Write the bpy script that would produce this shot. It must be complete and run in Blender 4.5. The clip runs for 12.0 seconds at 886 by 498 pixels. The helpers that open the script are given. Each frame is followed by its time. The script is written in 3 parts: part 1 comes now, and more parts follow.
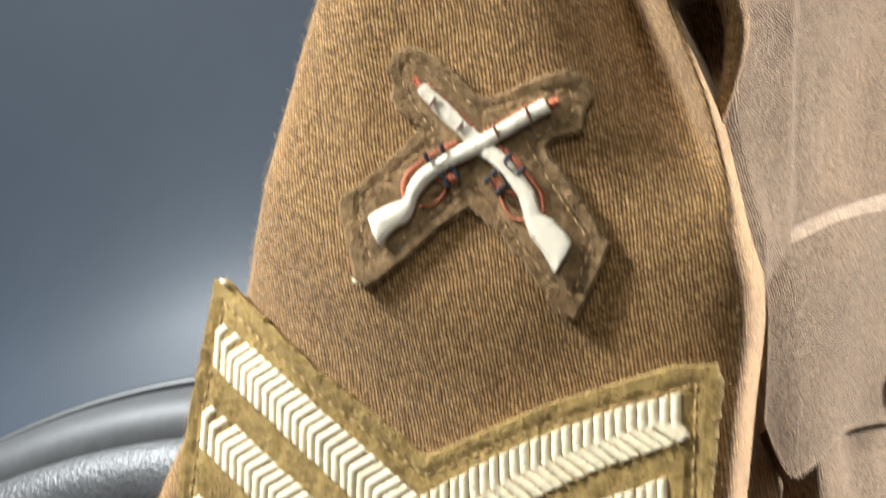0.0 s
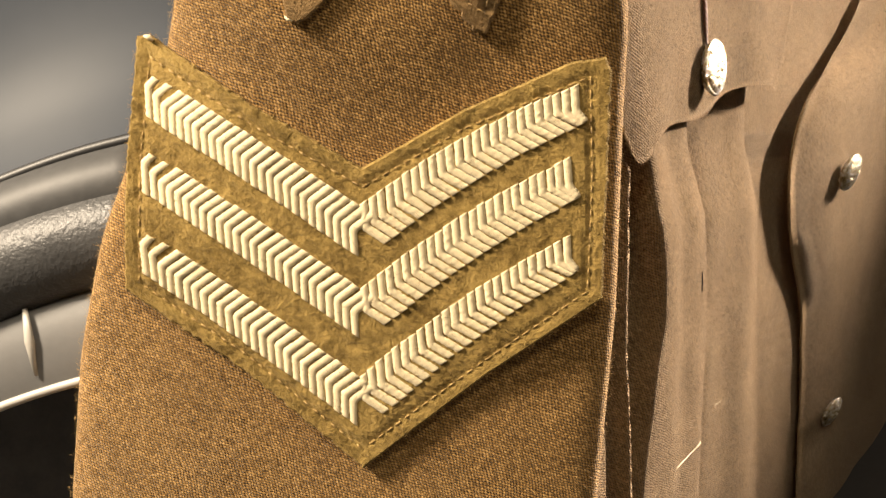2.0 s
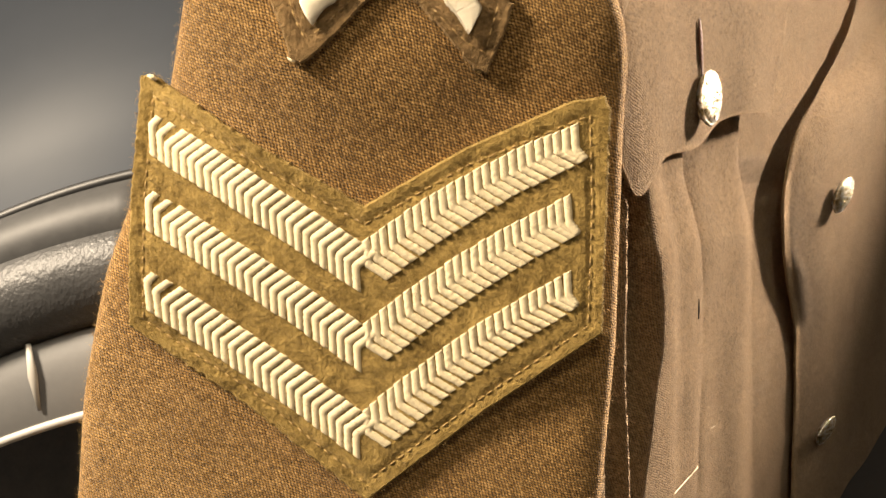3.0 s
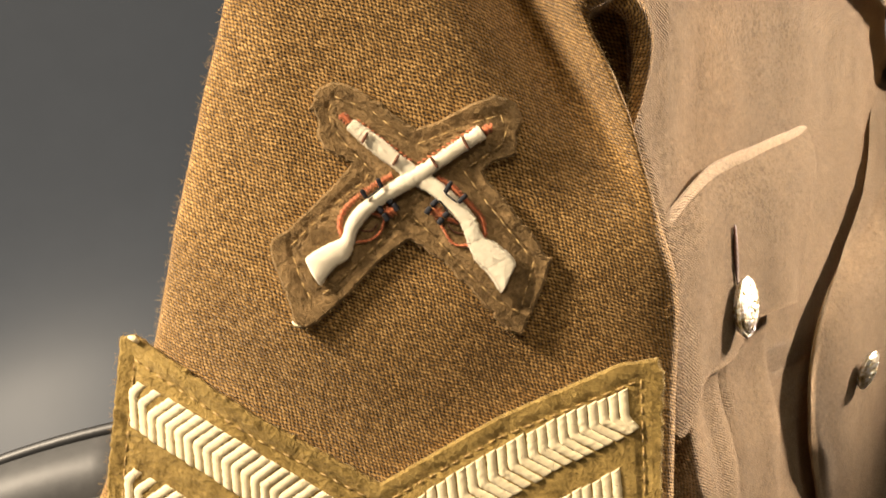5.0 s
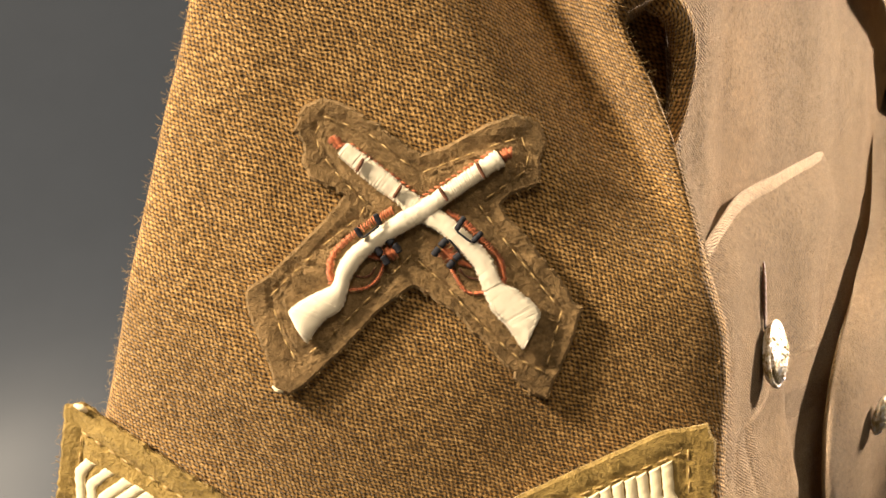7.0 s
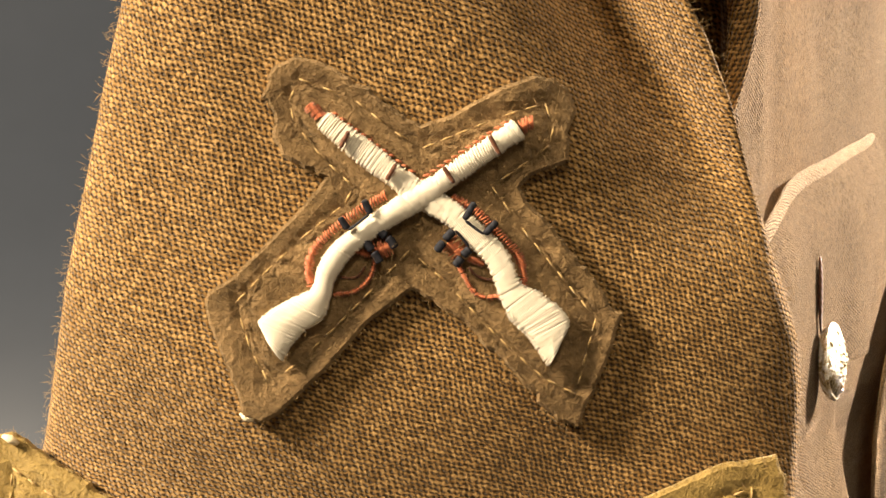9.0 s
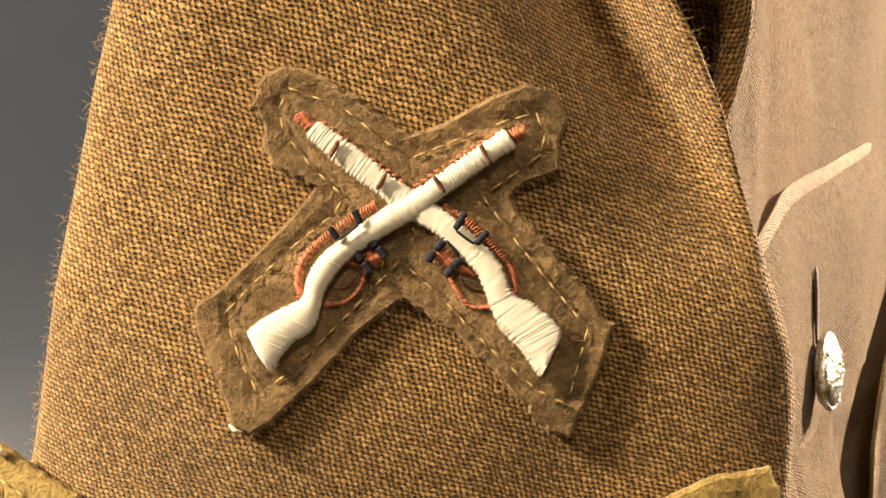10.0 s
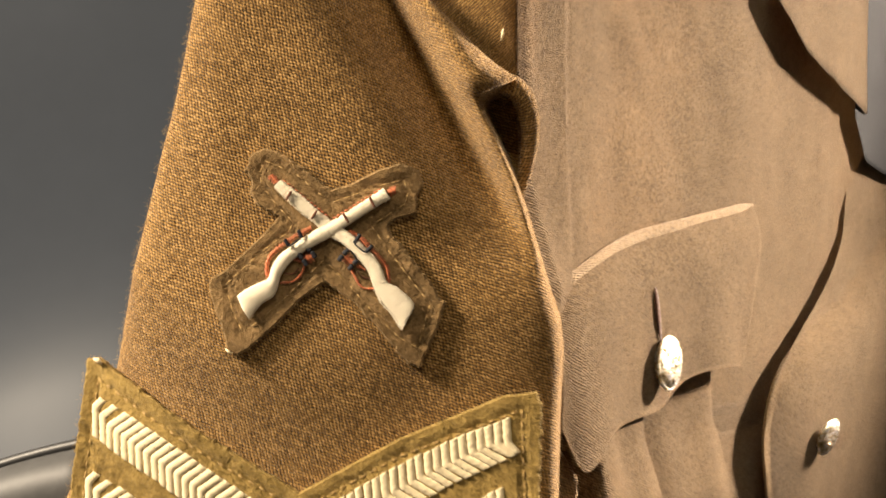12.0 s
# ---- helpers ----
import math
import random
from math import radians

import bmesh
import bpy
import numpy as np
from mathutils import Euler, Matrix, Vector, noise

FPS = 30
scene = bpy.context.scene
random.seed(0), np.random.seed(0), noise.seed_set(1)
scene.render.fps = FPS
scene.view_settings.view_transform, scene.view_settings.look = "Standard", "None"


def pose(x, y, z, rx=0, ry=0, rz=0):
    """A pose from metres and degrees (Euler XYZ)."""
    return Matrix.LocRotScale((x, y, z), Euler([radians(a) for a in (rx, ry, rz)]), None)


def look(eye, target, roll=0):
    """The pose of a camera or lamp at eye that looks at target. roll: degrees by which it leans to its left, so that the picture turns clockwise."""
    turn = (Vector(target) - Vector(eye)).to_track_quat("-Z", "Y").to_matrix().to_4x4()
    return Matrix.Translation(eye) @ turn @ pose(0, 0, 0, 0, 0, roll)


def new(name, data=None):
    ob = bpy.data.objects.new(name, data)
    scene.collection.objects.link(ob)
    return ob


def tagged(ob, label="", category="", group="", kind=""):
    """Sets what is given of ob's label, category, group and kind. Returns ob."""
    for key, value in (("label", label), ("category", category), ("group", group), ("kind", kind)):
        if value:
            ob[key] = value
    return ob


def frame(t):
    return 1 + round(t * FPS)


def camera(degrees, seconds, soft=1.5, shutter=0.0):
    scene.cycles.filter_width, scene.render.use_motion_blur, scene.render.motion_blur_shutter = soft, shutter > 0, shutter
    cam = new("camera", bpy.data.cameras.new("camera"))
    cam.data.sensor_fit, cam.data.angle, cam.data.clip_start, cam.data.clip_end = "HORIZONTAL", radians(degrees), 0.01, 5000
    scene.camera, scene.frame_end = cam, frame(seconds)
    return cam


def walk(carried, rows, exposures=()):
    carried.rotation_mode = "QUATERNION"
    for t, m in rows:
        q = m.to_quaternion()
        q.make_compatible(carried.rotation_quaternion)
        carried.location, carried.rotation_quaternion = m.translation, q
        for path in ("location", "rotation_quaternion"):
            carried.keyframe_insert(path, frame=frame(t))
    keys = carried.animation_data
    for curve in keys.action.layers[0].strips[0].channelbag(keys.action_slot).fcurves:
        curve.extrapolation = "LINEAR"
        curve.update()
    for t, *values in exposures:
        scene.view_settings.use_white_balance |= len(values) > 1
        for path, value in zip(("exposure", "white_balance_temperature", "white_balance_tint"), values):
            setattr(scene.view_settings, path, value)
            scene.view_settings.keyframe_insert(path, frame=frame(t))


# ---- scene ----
cam = camera(40.0, 12.0, 1.5, 0.3)
PATH = [
    (0, (0.085, -0.203, 1.306), (-0.686, 1.642, 1.288), 3.6),
    (0.5, (0.078, -0.224, 1.284), (-0.474, 1.69, 1.115), 1.1),
    (1, (0.07, -0.238, 1.273), (-0.318, 1.705, 1.0), -0.3),
    (1.5, (0.058, -0.251, 1.285), (-0.242, 1.706, 1.002), -1.0),
    (2, (0.049, -0.25, 1.287), (-0.205, 1.712, 0.993), -1.5),
    (2.5, (0.046, -0.252, 1.29), (-0.187, 1.713, 0.998), -1.7),
    (3, (0.047, -0.252, 1.293), (-0.191, 1.714, 1.014), -1.7),
    (3.5, (0.057, -0.239, 1.301), (-0.18, 1.733, 1.067), -1.8),
    (5.5, (0.026, -0.211, 1.327), (-0.124, 1.78, 1.217), -2.9),
    (6, (0.024, -0.201, 1.328), (-0.098, 1.793, 1.239), -3.1),
    (6.5, (0.023, -0.191, 1.326), (-0.092, 1.804, 1.242), -2.8),
    (8.5, (0.023, -0.16, 1.322), (-0.093, 1.835, 1.233), -3.4),
    (9, (0.022, -0.15, 1.322), (-0.114, 1.843, 1.234), -3.3),
    (9.5, (0.023, -0.148, 1.322), (-0.105, 1.846, 1.233), -3.3),
    (10, (0.023, -0.149, 1.322), (-0.112, 1.845, 1.249), -3.3),
    (10.5, (0.023, -0.151, 1.322), (-0.111, 1.843, 1.256), -3.2),
    (11, (0.024, -0.155, 1.322), (-0.157, 1.837, 1.284), -3.0),
    (11.5, (0.037, -0.185, 1.322), (-0.181, 1.802, 1.297), -2.2),
    (12, (0.069, -0.251, 1.318), (-0.227, 1.727, 1.316), -0.8),
]
walk(cam, [(t, look(eye, target, roll)) for t, eye, target, roll in PATH], [(0, 0.22, 4800, 5), (0.4, 0.02, 5400, 6), (0.8, 0.0, 6000, 9), (1.2, 0, 6500, 10), (5, 0, 6500, 10), (6.5, 0.05, 6500, 10), (9.5, 0.1, 6500, 10), (11.5, 0.12, 6500, 10), (12, -0.08, 6500, 10)])

# ---- world, lamps, exposure ----
world = bpy.data.worlds.new("world")
scene.world = world
world.use_nodes = True
world.node_tree.nodes["Background"].inputs[0].default_value = (1.0, 0.9, 0.78, 1)
world.node_tree.nodes["Background"].inputs[1].default_value = 0.05


def area_lamp(name, at, aim, size, watts, colour):
    data = bpy.data.lights.new(name, "AREA")
    data.shape, data.size, data.energy, data.color = "DISK", size, watts, colour
    ob = new(name, data)
    ob.matrix_world = look(at, aim)
    return ob


# Unseen fill, added to brighten the front; no fixture is known there.
area_lamp("front_fill", (0.15, -0.95, 2.38), (0.0, 0.0, 1.28), 0.30, 11, (1.0, 0.85, 0.63))
area_lamp("spot_lamp", (-0.85, -0.45, 2.02), (0.02, 0.0, 1.28), 0.20, 60, (1.0, 0.825, 0.61))
# Unseen spot added to light the breast; its soft cone dims the overlap.
data = bpy.data.lights.new("breast_spot", "SPOT")
data.energy, data.color = 385, (1.0, 0.84, 0.69)
data.spot_size, data.spot_blend, data.shadow_soft_size = radians(28), 1.0, 0.06
new("breast_spot", data).matrix_world = look((0.96, 0.70, 1.78), (0.055, 0.04, 1.24))

Z0 = 1.265  # height of the notch of the chevrons
MM = 0.001


# ---- materials ----
class Nodes:
    """A small helper to write node materials."""

    def __init__(self, name):
        self.mat = bpy.data.materials.new(name)
        self.mat.use_nodes = True
        self.tree = self.mat.node_tree
        self.bsdf = self.tree.nodes["Principled BSDF"]

    def add(self, kind, **values):
        node = self.tree.nodes.new(kind)
        for key, value in values.items():
            if key in node.inputs:
                node.inputs[key].default_value = value
        return node

    def link(self, a, out, b, to):
        self.tree.links.new(a.outputs[out], b.inputs[to])

    def math(self, op, a, b=None):
        node = self.tree.nodes.new("ShaderNodeMath")
        node.operation = op
        for n, v in enumerate((a, b)):
            if v is None:
                continue
            if isinstance(v, (int, float)):
                node.inputs[n].default_value = v
            else:
                self.tree.links.new(v, node.inputs[n])
        return node.outputs[0]

    def mix(self, fac, a, b, blend="MIX"):
        node = self.tree.nodes.new("ShaderNodeMix")
        node.data_type, node.blend_type = "RGBA", blend
        for n, v in ((0, fac), (6, a), (7, b)):
            if isinstance(v, (int, float)):
                node.inputs[n].default_value = v
            elif isinstance(v, tuple):
                node.inputs[n].default_value = (*v, 1)
            else:
                self.tree.links.new(v, node.inputs[n])
        return node.outputs[2]

    def ramp(self, fac, stops):
        node = self.tree.nodes.new("ShaderNodeValToRGB")
        els = node.color_ramp.elements
        while len(els) < len(stops):
            els.new(0.5)
        for el, (p, c) in zip(els, stops):
            el.position, el.color = p, (*c, 1)
        self.tree.links.new(fac, node.inputs[0])
        return node.outputs[0]

    def noise(self, vec, scale, detail=3.0, rough=0.6):
        node = self.add("ShaderNodeTexNoise", Scale=scale, Detail=detail, Roughness=rough)
        if vec is not None:
            self.tree.links.new(vec, node.inputs["Vector"])
        return node.outputs[0]

    def bump(self, height, strength, distance):
        node = self.add("ShaderNodeBump", Strength=strength, Distance=distance)
        self.tree.links.new(height, node.inputs["Height"])
        self.tree.links.new(node.outputs[0], self.bsdf.inputs["Normal"])

    def coords(self, kind):
        return self.add("ShaderNodeTexCoord").outputs[kind]

    def put(self, **values):
        for key, value in values.items():
            name = key.replace("_", " ")
            if isinstance(value, (int, float)):
                self.bsdf.inputs[name].default_value = value
            elif isinstance(value, tuple):
                self.bsdf.inputs[name].default_value = (*value, 1)
            else:
                self.tree.links.new(value, self.bsdf.inputs[name])
        return self.mat


def cloth(name, light, mid, dark, pitch=1.0, depth=0.25, weave=0.75, fuzz=0.9, fine=3.2, sheen=0.25):
    """Coarse wool: rows of staggered rounded floats, the shade in their pits painted dark; UV is in millimetres."""
    n = Nodes(name)
    uv = n.coords("UV")
    drift = n.add("ShaderNodeTexNoise", Scale=0.07, Detail=2.0)
    kink = n.add("ShaderNodeTexNoise", Scale=1.1, Detail=2.0)
    n.tree.links.new(uv, drift.inputs["Vector"])
    n.tree.links.new(uv, kink.inputs["Vector"])
    vec = uv
    for node, much in ((drift, 2.2), (kink, 0.6)):
        add = n.add("ShaderNodeVectorMath")
        add.operation = "MULTIPLY_ADD"
        n.tree.links.new(node.outputs["Color"], add.inputs[0])
        add.inputs[1].default_value = (much, much, 0)
        n.tree.links.new(vec, add.inputs[2])
        vec = add.outputs[0]
    turn = n.add("ShaderNodeMapping")
    turn.inputs["Rotation"].default_value = (0, 0, radians(20))
    n.tree.links.new(vec, turn.inputs["Vector"])
    split = n.add("ShaderNodeSeparateXYZ")
    n.tree.links.new(turn.outputs[0], split.inputs[0])
    v = n.math("DIVIDE", split.outputs[1], 0.74 * pitch)
    row = n.math("FLOOR", v)
    lean = n.math("MULTIPLY", n.math("FRACT", v), 0.25)
    u = n.math("ADD", n.math("ADD", n.math("DIVIDE", split.outputs[0], 0.90 * pitch), n.math("MULTIPLY", row, 0.46)), lean)
    wu = n.math("POWER", n.math("ABSOLUTE", n.math("SINE", n.math("MULTIPLY", u, math.pi))), 0.55)
    wv = n.math("POWER", n.math("ABSOLUTE", n.math("SINE", n.math("MULTIPLY", v, math.pi))), 0.8)
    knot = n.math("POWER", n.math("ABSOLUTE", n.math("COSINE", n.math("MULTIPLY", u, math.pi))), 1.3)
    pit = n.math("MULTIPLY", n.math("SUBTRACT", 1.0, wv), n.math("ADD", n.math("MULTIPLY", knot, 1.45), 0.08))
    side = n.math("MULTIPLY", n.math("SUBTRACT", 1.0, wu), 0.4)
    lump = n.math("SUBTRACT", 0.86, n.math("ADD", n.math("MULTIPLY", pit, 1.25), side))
    cell = n.add("ShaderNodeCombineXYZ")
    n.tree.links.new(n.math("FLOOR", u), cell.inputs[0])
    n.tree.links.new(row, cell.inputs[1])
    dye = n.add("ShaderNodeTexWhiteNoise")
    n.tree.links.new(cell.outputs[0], dye.inputs["Vector"])
    fibre = n.noise(uv, fine, 5.0, 0.75)
    patchy = n.noise(uv, 0.6, 3.0, 0.6)
    blot = n.noise(uv, 0.05, 4.0, 0.6)
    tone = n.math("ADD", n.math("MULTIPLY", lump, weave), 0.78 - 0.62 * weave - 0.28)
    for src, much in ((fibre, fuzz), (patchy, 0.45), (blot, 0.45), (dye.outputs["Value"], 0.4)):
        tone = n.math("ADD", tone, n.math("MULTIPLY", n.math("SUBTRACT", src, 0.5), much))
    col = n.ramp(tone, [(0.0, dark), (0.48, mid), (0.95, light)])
    n.bump(n.math("ADD", lump, n.math("MULTIPLY", fibre, 0.8)), 0.85, depth * MM)
    return n.put(Base_Color=col, Roughness=0.92, Sheen_Weight=sheen, Sheen_Roughness=0.45, Sheen_Tint=(1.0, 0.86, 0.7), Specular_IOR_Level=0.15)


def felt(name, light, dark):
    n = Nodes(name)
    pos = n.coords("Object")
    fib = n.noise(pos, 1100, 5.0, 0.8)
    clump = n.noise(pos, 420, 5.0, 0.75)
    wide = n.noise(pos, 130, 3.0, 0.6)
    tone = n.math("ADD", n.math("MULTIPLY", fib, 0.6), n.math("MULTIPLY", clump, 0.5))
    tone = n.math("ADD", tone, n.math("MULTIPLY", n.math("SUBTRACT", wide, 0.5), 0.45))
    col = n.ramp(tone, [(0.38, dark), (0.68, light)])
    n.bump(n.math("ADD", n.math("MULTIPLY", fib, 0.7), n.math("MULTIPLY", clump, 1.4)), 1.0, 0.9 * MM)
    return n.put(Base_Color=col, Roughness=0.95, Sheen_Weight=0.2, Sheen_Tint=(1.0, 0.85, 0.6), Sheen_Roughness=0.5, Specular_IOR_Level=0.1)


def thread(name, colour, dark, stripes=2500.0, turn=0.6, sheen=0.2):
    """Embroidery floss: fine strands across."""
    n = Nodes(name)
    pos = n.coords("Object")
    wave = n.add("ShaderNodeTexWave", Scale=stripes / 6.3, Distortion=2.5, Detail=2.0)
    m = n.add("ShaderNodeMapping")
    m.inputs["Rotation"].default_value = (0, turn, 0)
    n.tree.links.new(pos, m.inputs["Vector"])
    n.tree.links.new(m.outputs[0], wave.inputs["Vector"])
    fib = n.noise(pos, 1400, 3.0, 0.7)
    tone = n.math("ADD", n.math("MULTIPLY", wave.outputs["Fac"], 0.5), n.math("MULTIPLY", fib, 0.5))
    col = n.ramp(tone, [(0.1, dark), (0.55, colour)])
    n.bump(tone, 0.55, 0.25 * MM)
    return n.put(Base_Color=col, Roughness=0.7, Sheen_Weight=sheen, Specular_IOR_Level=0.3)


def plain(name, colour, rough, metal=0.0, vary=0.25, scale=120.0, relief=0.15, spec=0.5):
    n = Nodes(name)
    pos = n.coords("Object")
    big, fine = n.noise(pos, scale, 4.0, 0.6), n.noise(pos, scale * 9, 3.0, 0.6)
    tone = n.math("ADD", n.math("MULTIPLY", big, 0.7), n.math("MULTIPLY", fine, 0.3))
    col = n.ramp(tone, [(0.3, tuple(c * (1 - vary) for c in colour)), (0.7, tuple(min(1, c * (1 + vary)) for c in colour))])
    n.bump(fine, relief, 0.3 * MM)
    return n.put(Base_Color=col, Roughness=rough, Metallic=metal, Specular_IOR_Level=spec)


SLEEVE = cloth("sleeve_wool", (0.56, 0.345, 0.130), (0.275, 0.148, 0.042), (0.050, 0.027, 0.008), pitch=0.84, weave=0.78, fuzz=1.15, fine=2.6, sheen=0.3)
# Same wool as the sleeve; its grazing sheen is painted in as paler colour.
CHEST_PALED = cloth("sheen_paled_wool", (0.53, 0.36, 0.195), (0.315, 0.207, 0.105), (0.10, 0.062, 0.03), pitch=0.9, depth=0.35, weave=0.6, fuzz=1.4, fine=1.2, sheen=0.35)
FELT = felt("chevron_felt", (0.42, 0.285, 0.088), (0.13, 0.080, 0.017))
FELT2 = felt("badge_felt", (0.34, 0.215, 0.095), (0.11, 0.066, 0.025))
FIBRE = plain("wool_fibre", (0.36, 0.23, 0.09), 0.9, 0.0, 0.4, 300.0)
FELT_FIBRE = plain("felt_fibre", (0.25, 0.155, 0.055), 0.9, 0.0, 0.4, 300.0)
CREAM = thread("cream_thread", (0.86, 0.74, 0.49), (0.66, 0.52, 0.29), 9000.0)
WHITE = thread("white_floss", (0.84, 0.755, 0.59), (0.76, 0.66, 0.49), 9500.0)
ORANGE = thread("orange_thread", (0.56, 0.17, 0.065), (0.27, 0.06, 0.022))
BLACK = thread("black_thread", (0.012, 0.012, 0.017), (0.004, 0.004, 0.006), sheen=0.0)
GOLD = thread("gold_thread", (0.50, 0.33, 0.12), (0.25, 0.15, 0.05))
BROWN = thread("brown_thread", (0.14, 0.05, 0.02), (0.05, 0.018, 0.008))
OLIVE = thread("olive_thread", (0.20, 0.12, 0.03), (0.07, 0.04, 0.008))
def gilt():
    """Worn gilt: silver showing through on the raised parts."""
    n = Nodes("worn_gilt")
    pos = n.coords("Object")
    big, fine = n.noise(pos, 420, 3.0, 0.7), n.noise(pos, 1300, 4.0, 0.7)
    col = n.ramp(n.math("ADD", n.math("MULTIPLY", big, 0.7), n.math("MULTIPLY", fine, 0.3)), [(0.36, (0.14, 0.09, 0.035)), (0.47, (0.6, 0.49, 0.28)), (0.56, (0.86, 0.84, 0.80))])
    n.bump(n.math("ADD", big, fine), 1.0, 0.5 * MM)
    return n.put(Base_Color=col, Roughness=0.3, Metallic=1.0)


GILT = gilt()
PANEL = plain("grey_panel", (0.030, 0.036, 0.047), 0.42, 0.0, 0.06, 20.0, 0.02, 0.07)
GASKET = plain("black_rubber", (0.012, 0.012, 0.013), 0.5)
TUBE = plain("grained_vinyl", (0.045, 0.045, 0.046), 0.4, 0.0, 0.22, 85.0, 1.0, 0.3)
SHEATH = plain("scuffed_vinyl", (0.05, 0.05, 0.051), 0.5, 0.0, 0.3, 45.0, 0.15, 0.25)
TRAY = plain("frosted_plastic", (0.145, 0.143, 0.142), 0.45, 0.0, 0.08, 60.0, 0.1)
LIP = plain("plastic_edge", (0.40, 0.38, 0.345), 0.4, 0.0, 0.1, 60.0, 0.1)
VOID = plain("dark_board", (0.02, 0.02, 0.022), 0.6)
BOARD = plain("grey_board", (0.075, 0.074, 0.076), 0.5)
# Near-black colour that paints the unlit depth of the neck opening.
NECK_SHADE = plain("painted_neck_shade", (0.012, 0.011, 0.012), 0.8)
ROOM = plain("grey_paint", (0.30, 0.28, 0.26), 0.8, 0.0, 0.08, 6.0, 0.1)


# ---- mesh helpers ----
from mathutils.geometry import delaunay_2d_cdt


def part(name, bm, material, parent=None, label="", smooth=True):
    """Links a bmesh as one mesh object under a thing or a part."""
    bmesh.ops.recalc_face_normals(bm, faces=bm.faces[:])
    me = bpy.data.meshes.new(name)
    bm.to_mesh(me)
    bm.free()
    me.materials.append(material)
    if smooth:
        me.shade_smooth()
    ob = new(name, me)
    ob.parent = parent
    if label:
        ob["label"] = label
    return ob


def empty(name):
    return new(name)


def grid(rows, uvs=None, closed=False, bm=None):
    """Quads over rows of points; uvs in the same order, in millimetres."""
    bm = bm or bmesh.new()
    layer = bm.loops.layers.uv.verify()
    vs = [[bm.verts.new(p) for p in row] for row in rows]
    cols = len(rows[0])
    for i in range(len(rows) - 1):
        for j in range(cols if closed else cols - 1):
            k = (j + 1) % cols
            face = bm.faces.new((vs[i][j], vs[i][k], vs[i + 1][k], vs[i + 1][j]))
            if uvs:
                for loop, (a, b) in zip(face.loops, ((i, j), (i, j + 1), (i + 1, j + 1), (i + 1, j))):
                    loop[layer].uv = uvs[a][b]
    return bm


def curve_at(points, t, wide=1.0):
    """Linear between (key, value) pairs, smoothed a little."""
    keys = [p[0] for p in points]
    vals = [p[1] for p in points]
    return float(sum(np.interp(t + d * wide, keys, vals) for d in (-4, -2, 0, 2, 4)) / 5)


def smooth_line(points, steps=8):
    """Catmull-Rom through the points."""
    pts = [Vector(p) for p in points]
    pts = [pts[0] * 2 - pts[1]] + pts + [pts[-1] * 2 - pts[-2]]
    out = []
    for i in range(1, len(pts) - 2):
        a, b, c, d = pts[i - 1:i + 3]
        for k in range(steps):
            t = k / steps
            out.append(0.5 * ((2 * b) + (c - a) * t + (2 * a - 5 * b + 4 * c - d) * t * t + (3 * b - a - 3 * c + d) * t ** 3))
    out.append(pts[-2])
    return out


def pipe(points, radius, sides=8, squash=1.0, up=Vector((0, -1, 0)), bm=None, taper=True):
    """A rounded cord along points; squash flattens it towards up."""
    bm = bm or bmesh.new()
    pts = [Vector(p) for p in points]
    radii = radius if isinstance(radius, (list, tuple)) else [radius] * len(pts)
    rows = []
    for i, p in enumerate(pts):
        d = (pts[min(i + 1, len(pts) - 1)] - pts[max(i - 1, 0)]).normalized()
        side = d.cross(up).normalized()
        top = side.cross(d).normalized()
        r = radii[i] * (0.45 if taper and i in (0, len(pts) - 1) else 1)
        rows.append([p + side * r * math.cos(a) + top * r * (squash[i] if isinstance(squash, list) else squash) * math.sin(a) for a in (2 * math.pi * k / sides for k in range(sides))])
    n0 = len(bm.verts)
    run, uvs = 0.0, []
    for i, p in enumerate(pts):
        run += (p - pts[i - 1]).length / MM if i else 0.0
        uvs.append([(run, 2 * math.pi * radii[i] / MM * k / sides) for k in range(sides + 1)])
    grid(rows, uvs, closed=True, bm=bm)
    bm.verts.ensure_lookup_table()
    bm.faces.new(bm.verts[n0:n0 + sides])
    bm.faces.new(bm.verts[len(bm.verts) - sides:len(bm.verts)])
    return bm


# ---- the sleeve's shape (millimetres about the notch of the chevrons) ----
LEFT = [(-240, -92), (-74, -73.6), (-40, -67.5), (-13, -59.5), (30, -41), (42, -36.2), (54, -32.4), (66, -28.6), (74, -26.2), (83, -22.8), (96, -19.3), (106, -16.5), (170, -2)]
RIGHT = [(-240, 36), (-74, 48.4), (-30, 52.6), (15, 54.4), (30, 55.4), (37, 55), (46, 52.6), (58, 49.4), (66, 47.2), (74, 44.2), (80, 41.3), (83, 40.4), (85, 43), (86.4, 49), (88, 46.5), (91, 42.5), (98, 35.5), (104, 30), (120, 16), (170, -4)]
RIGHT_PLAIN = [p for p in RIGHT if not 82 < p[0] < 92]  # without the lobe of the fold


def line_distance(x, z, a, b):
    """Signed distance from the line a-b and how far along it."""
    d = Vector((b[0] - a[0], b[1] - a[1]))
    q = Vector((x - a[0], z - a[1]))
    return (d.x * q.y - d.y * q.x) / d.length, q.dot(d) / d.length_squared


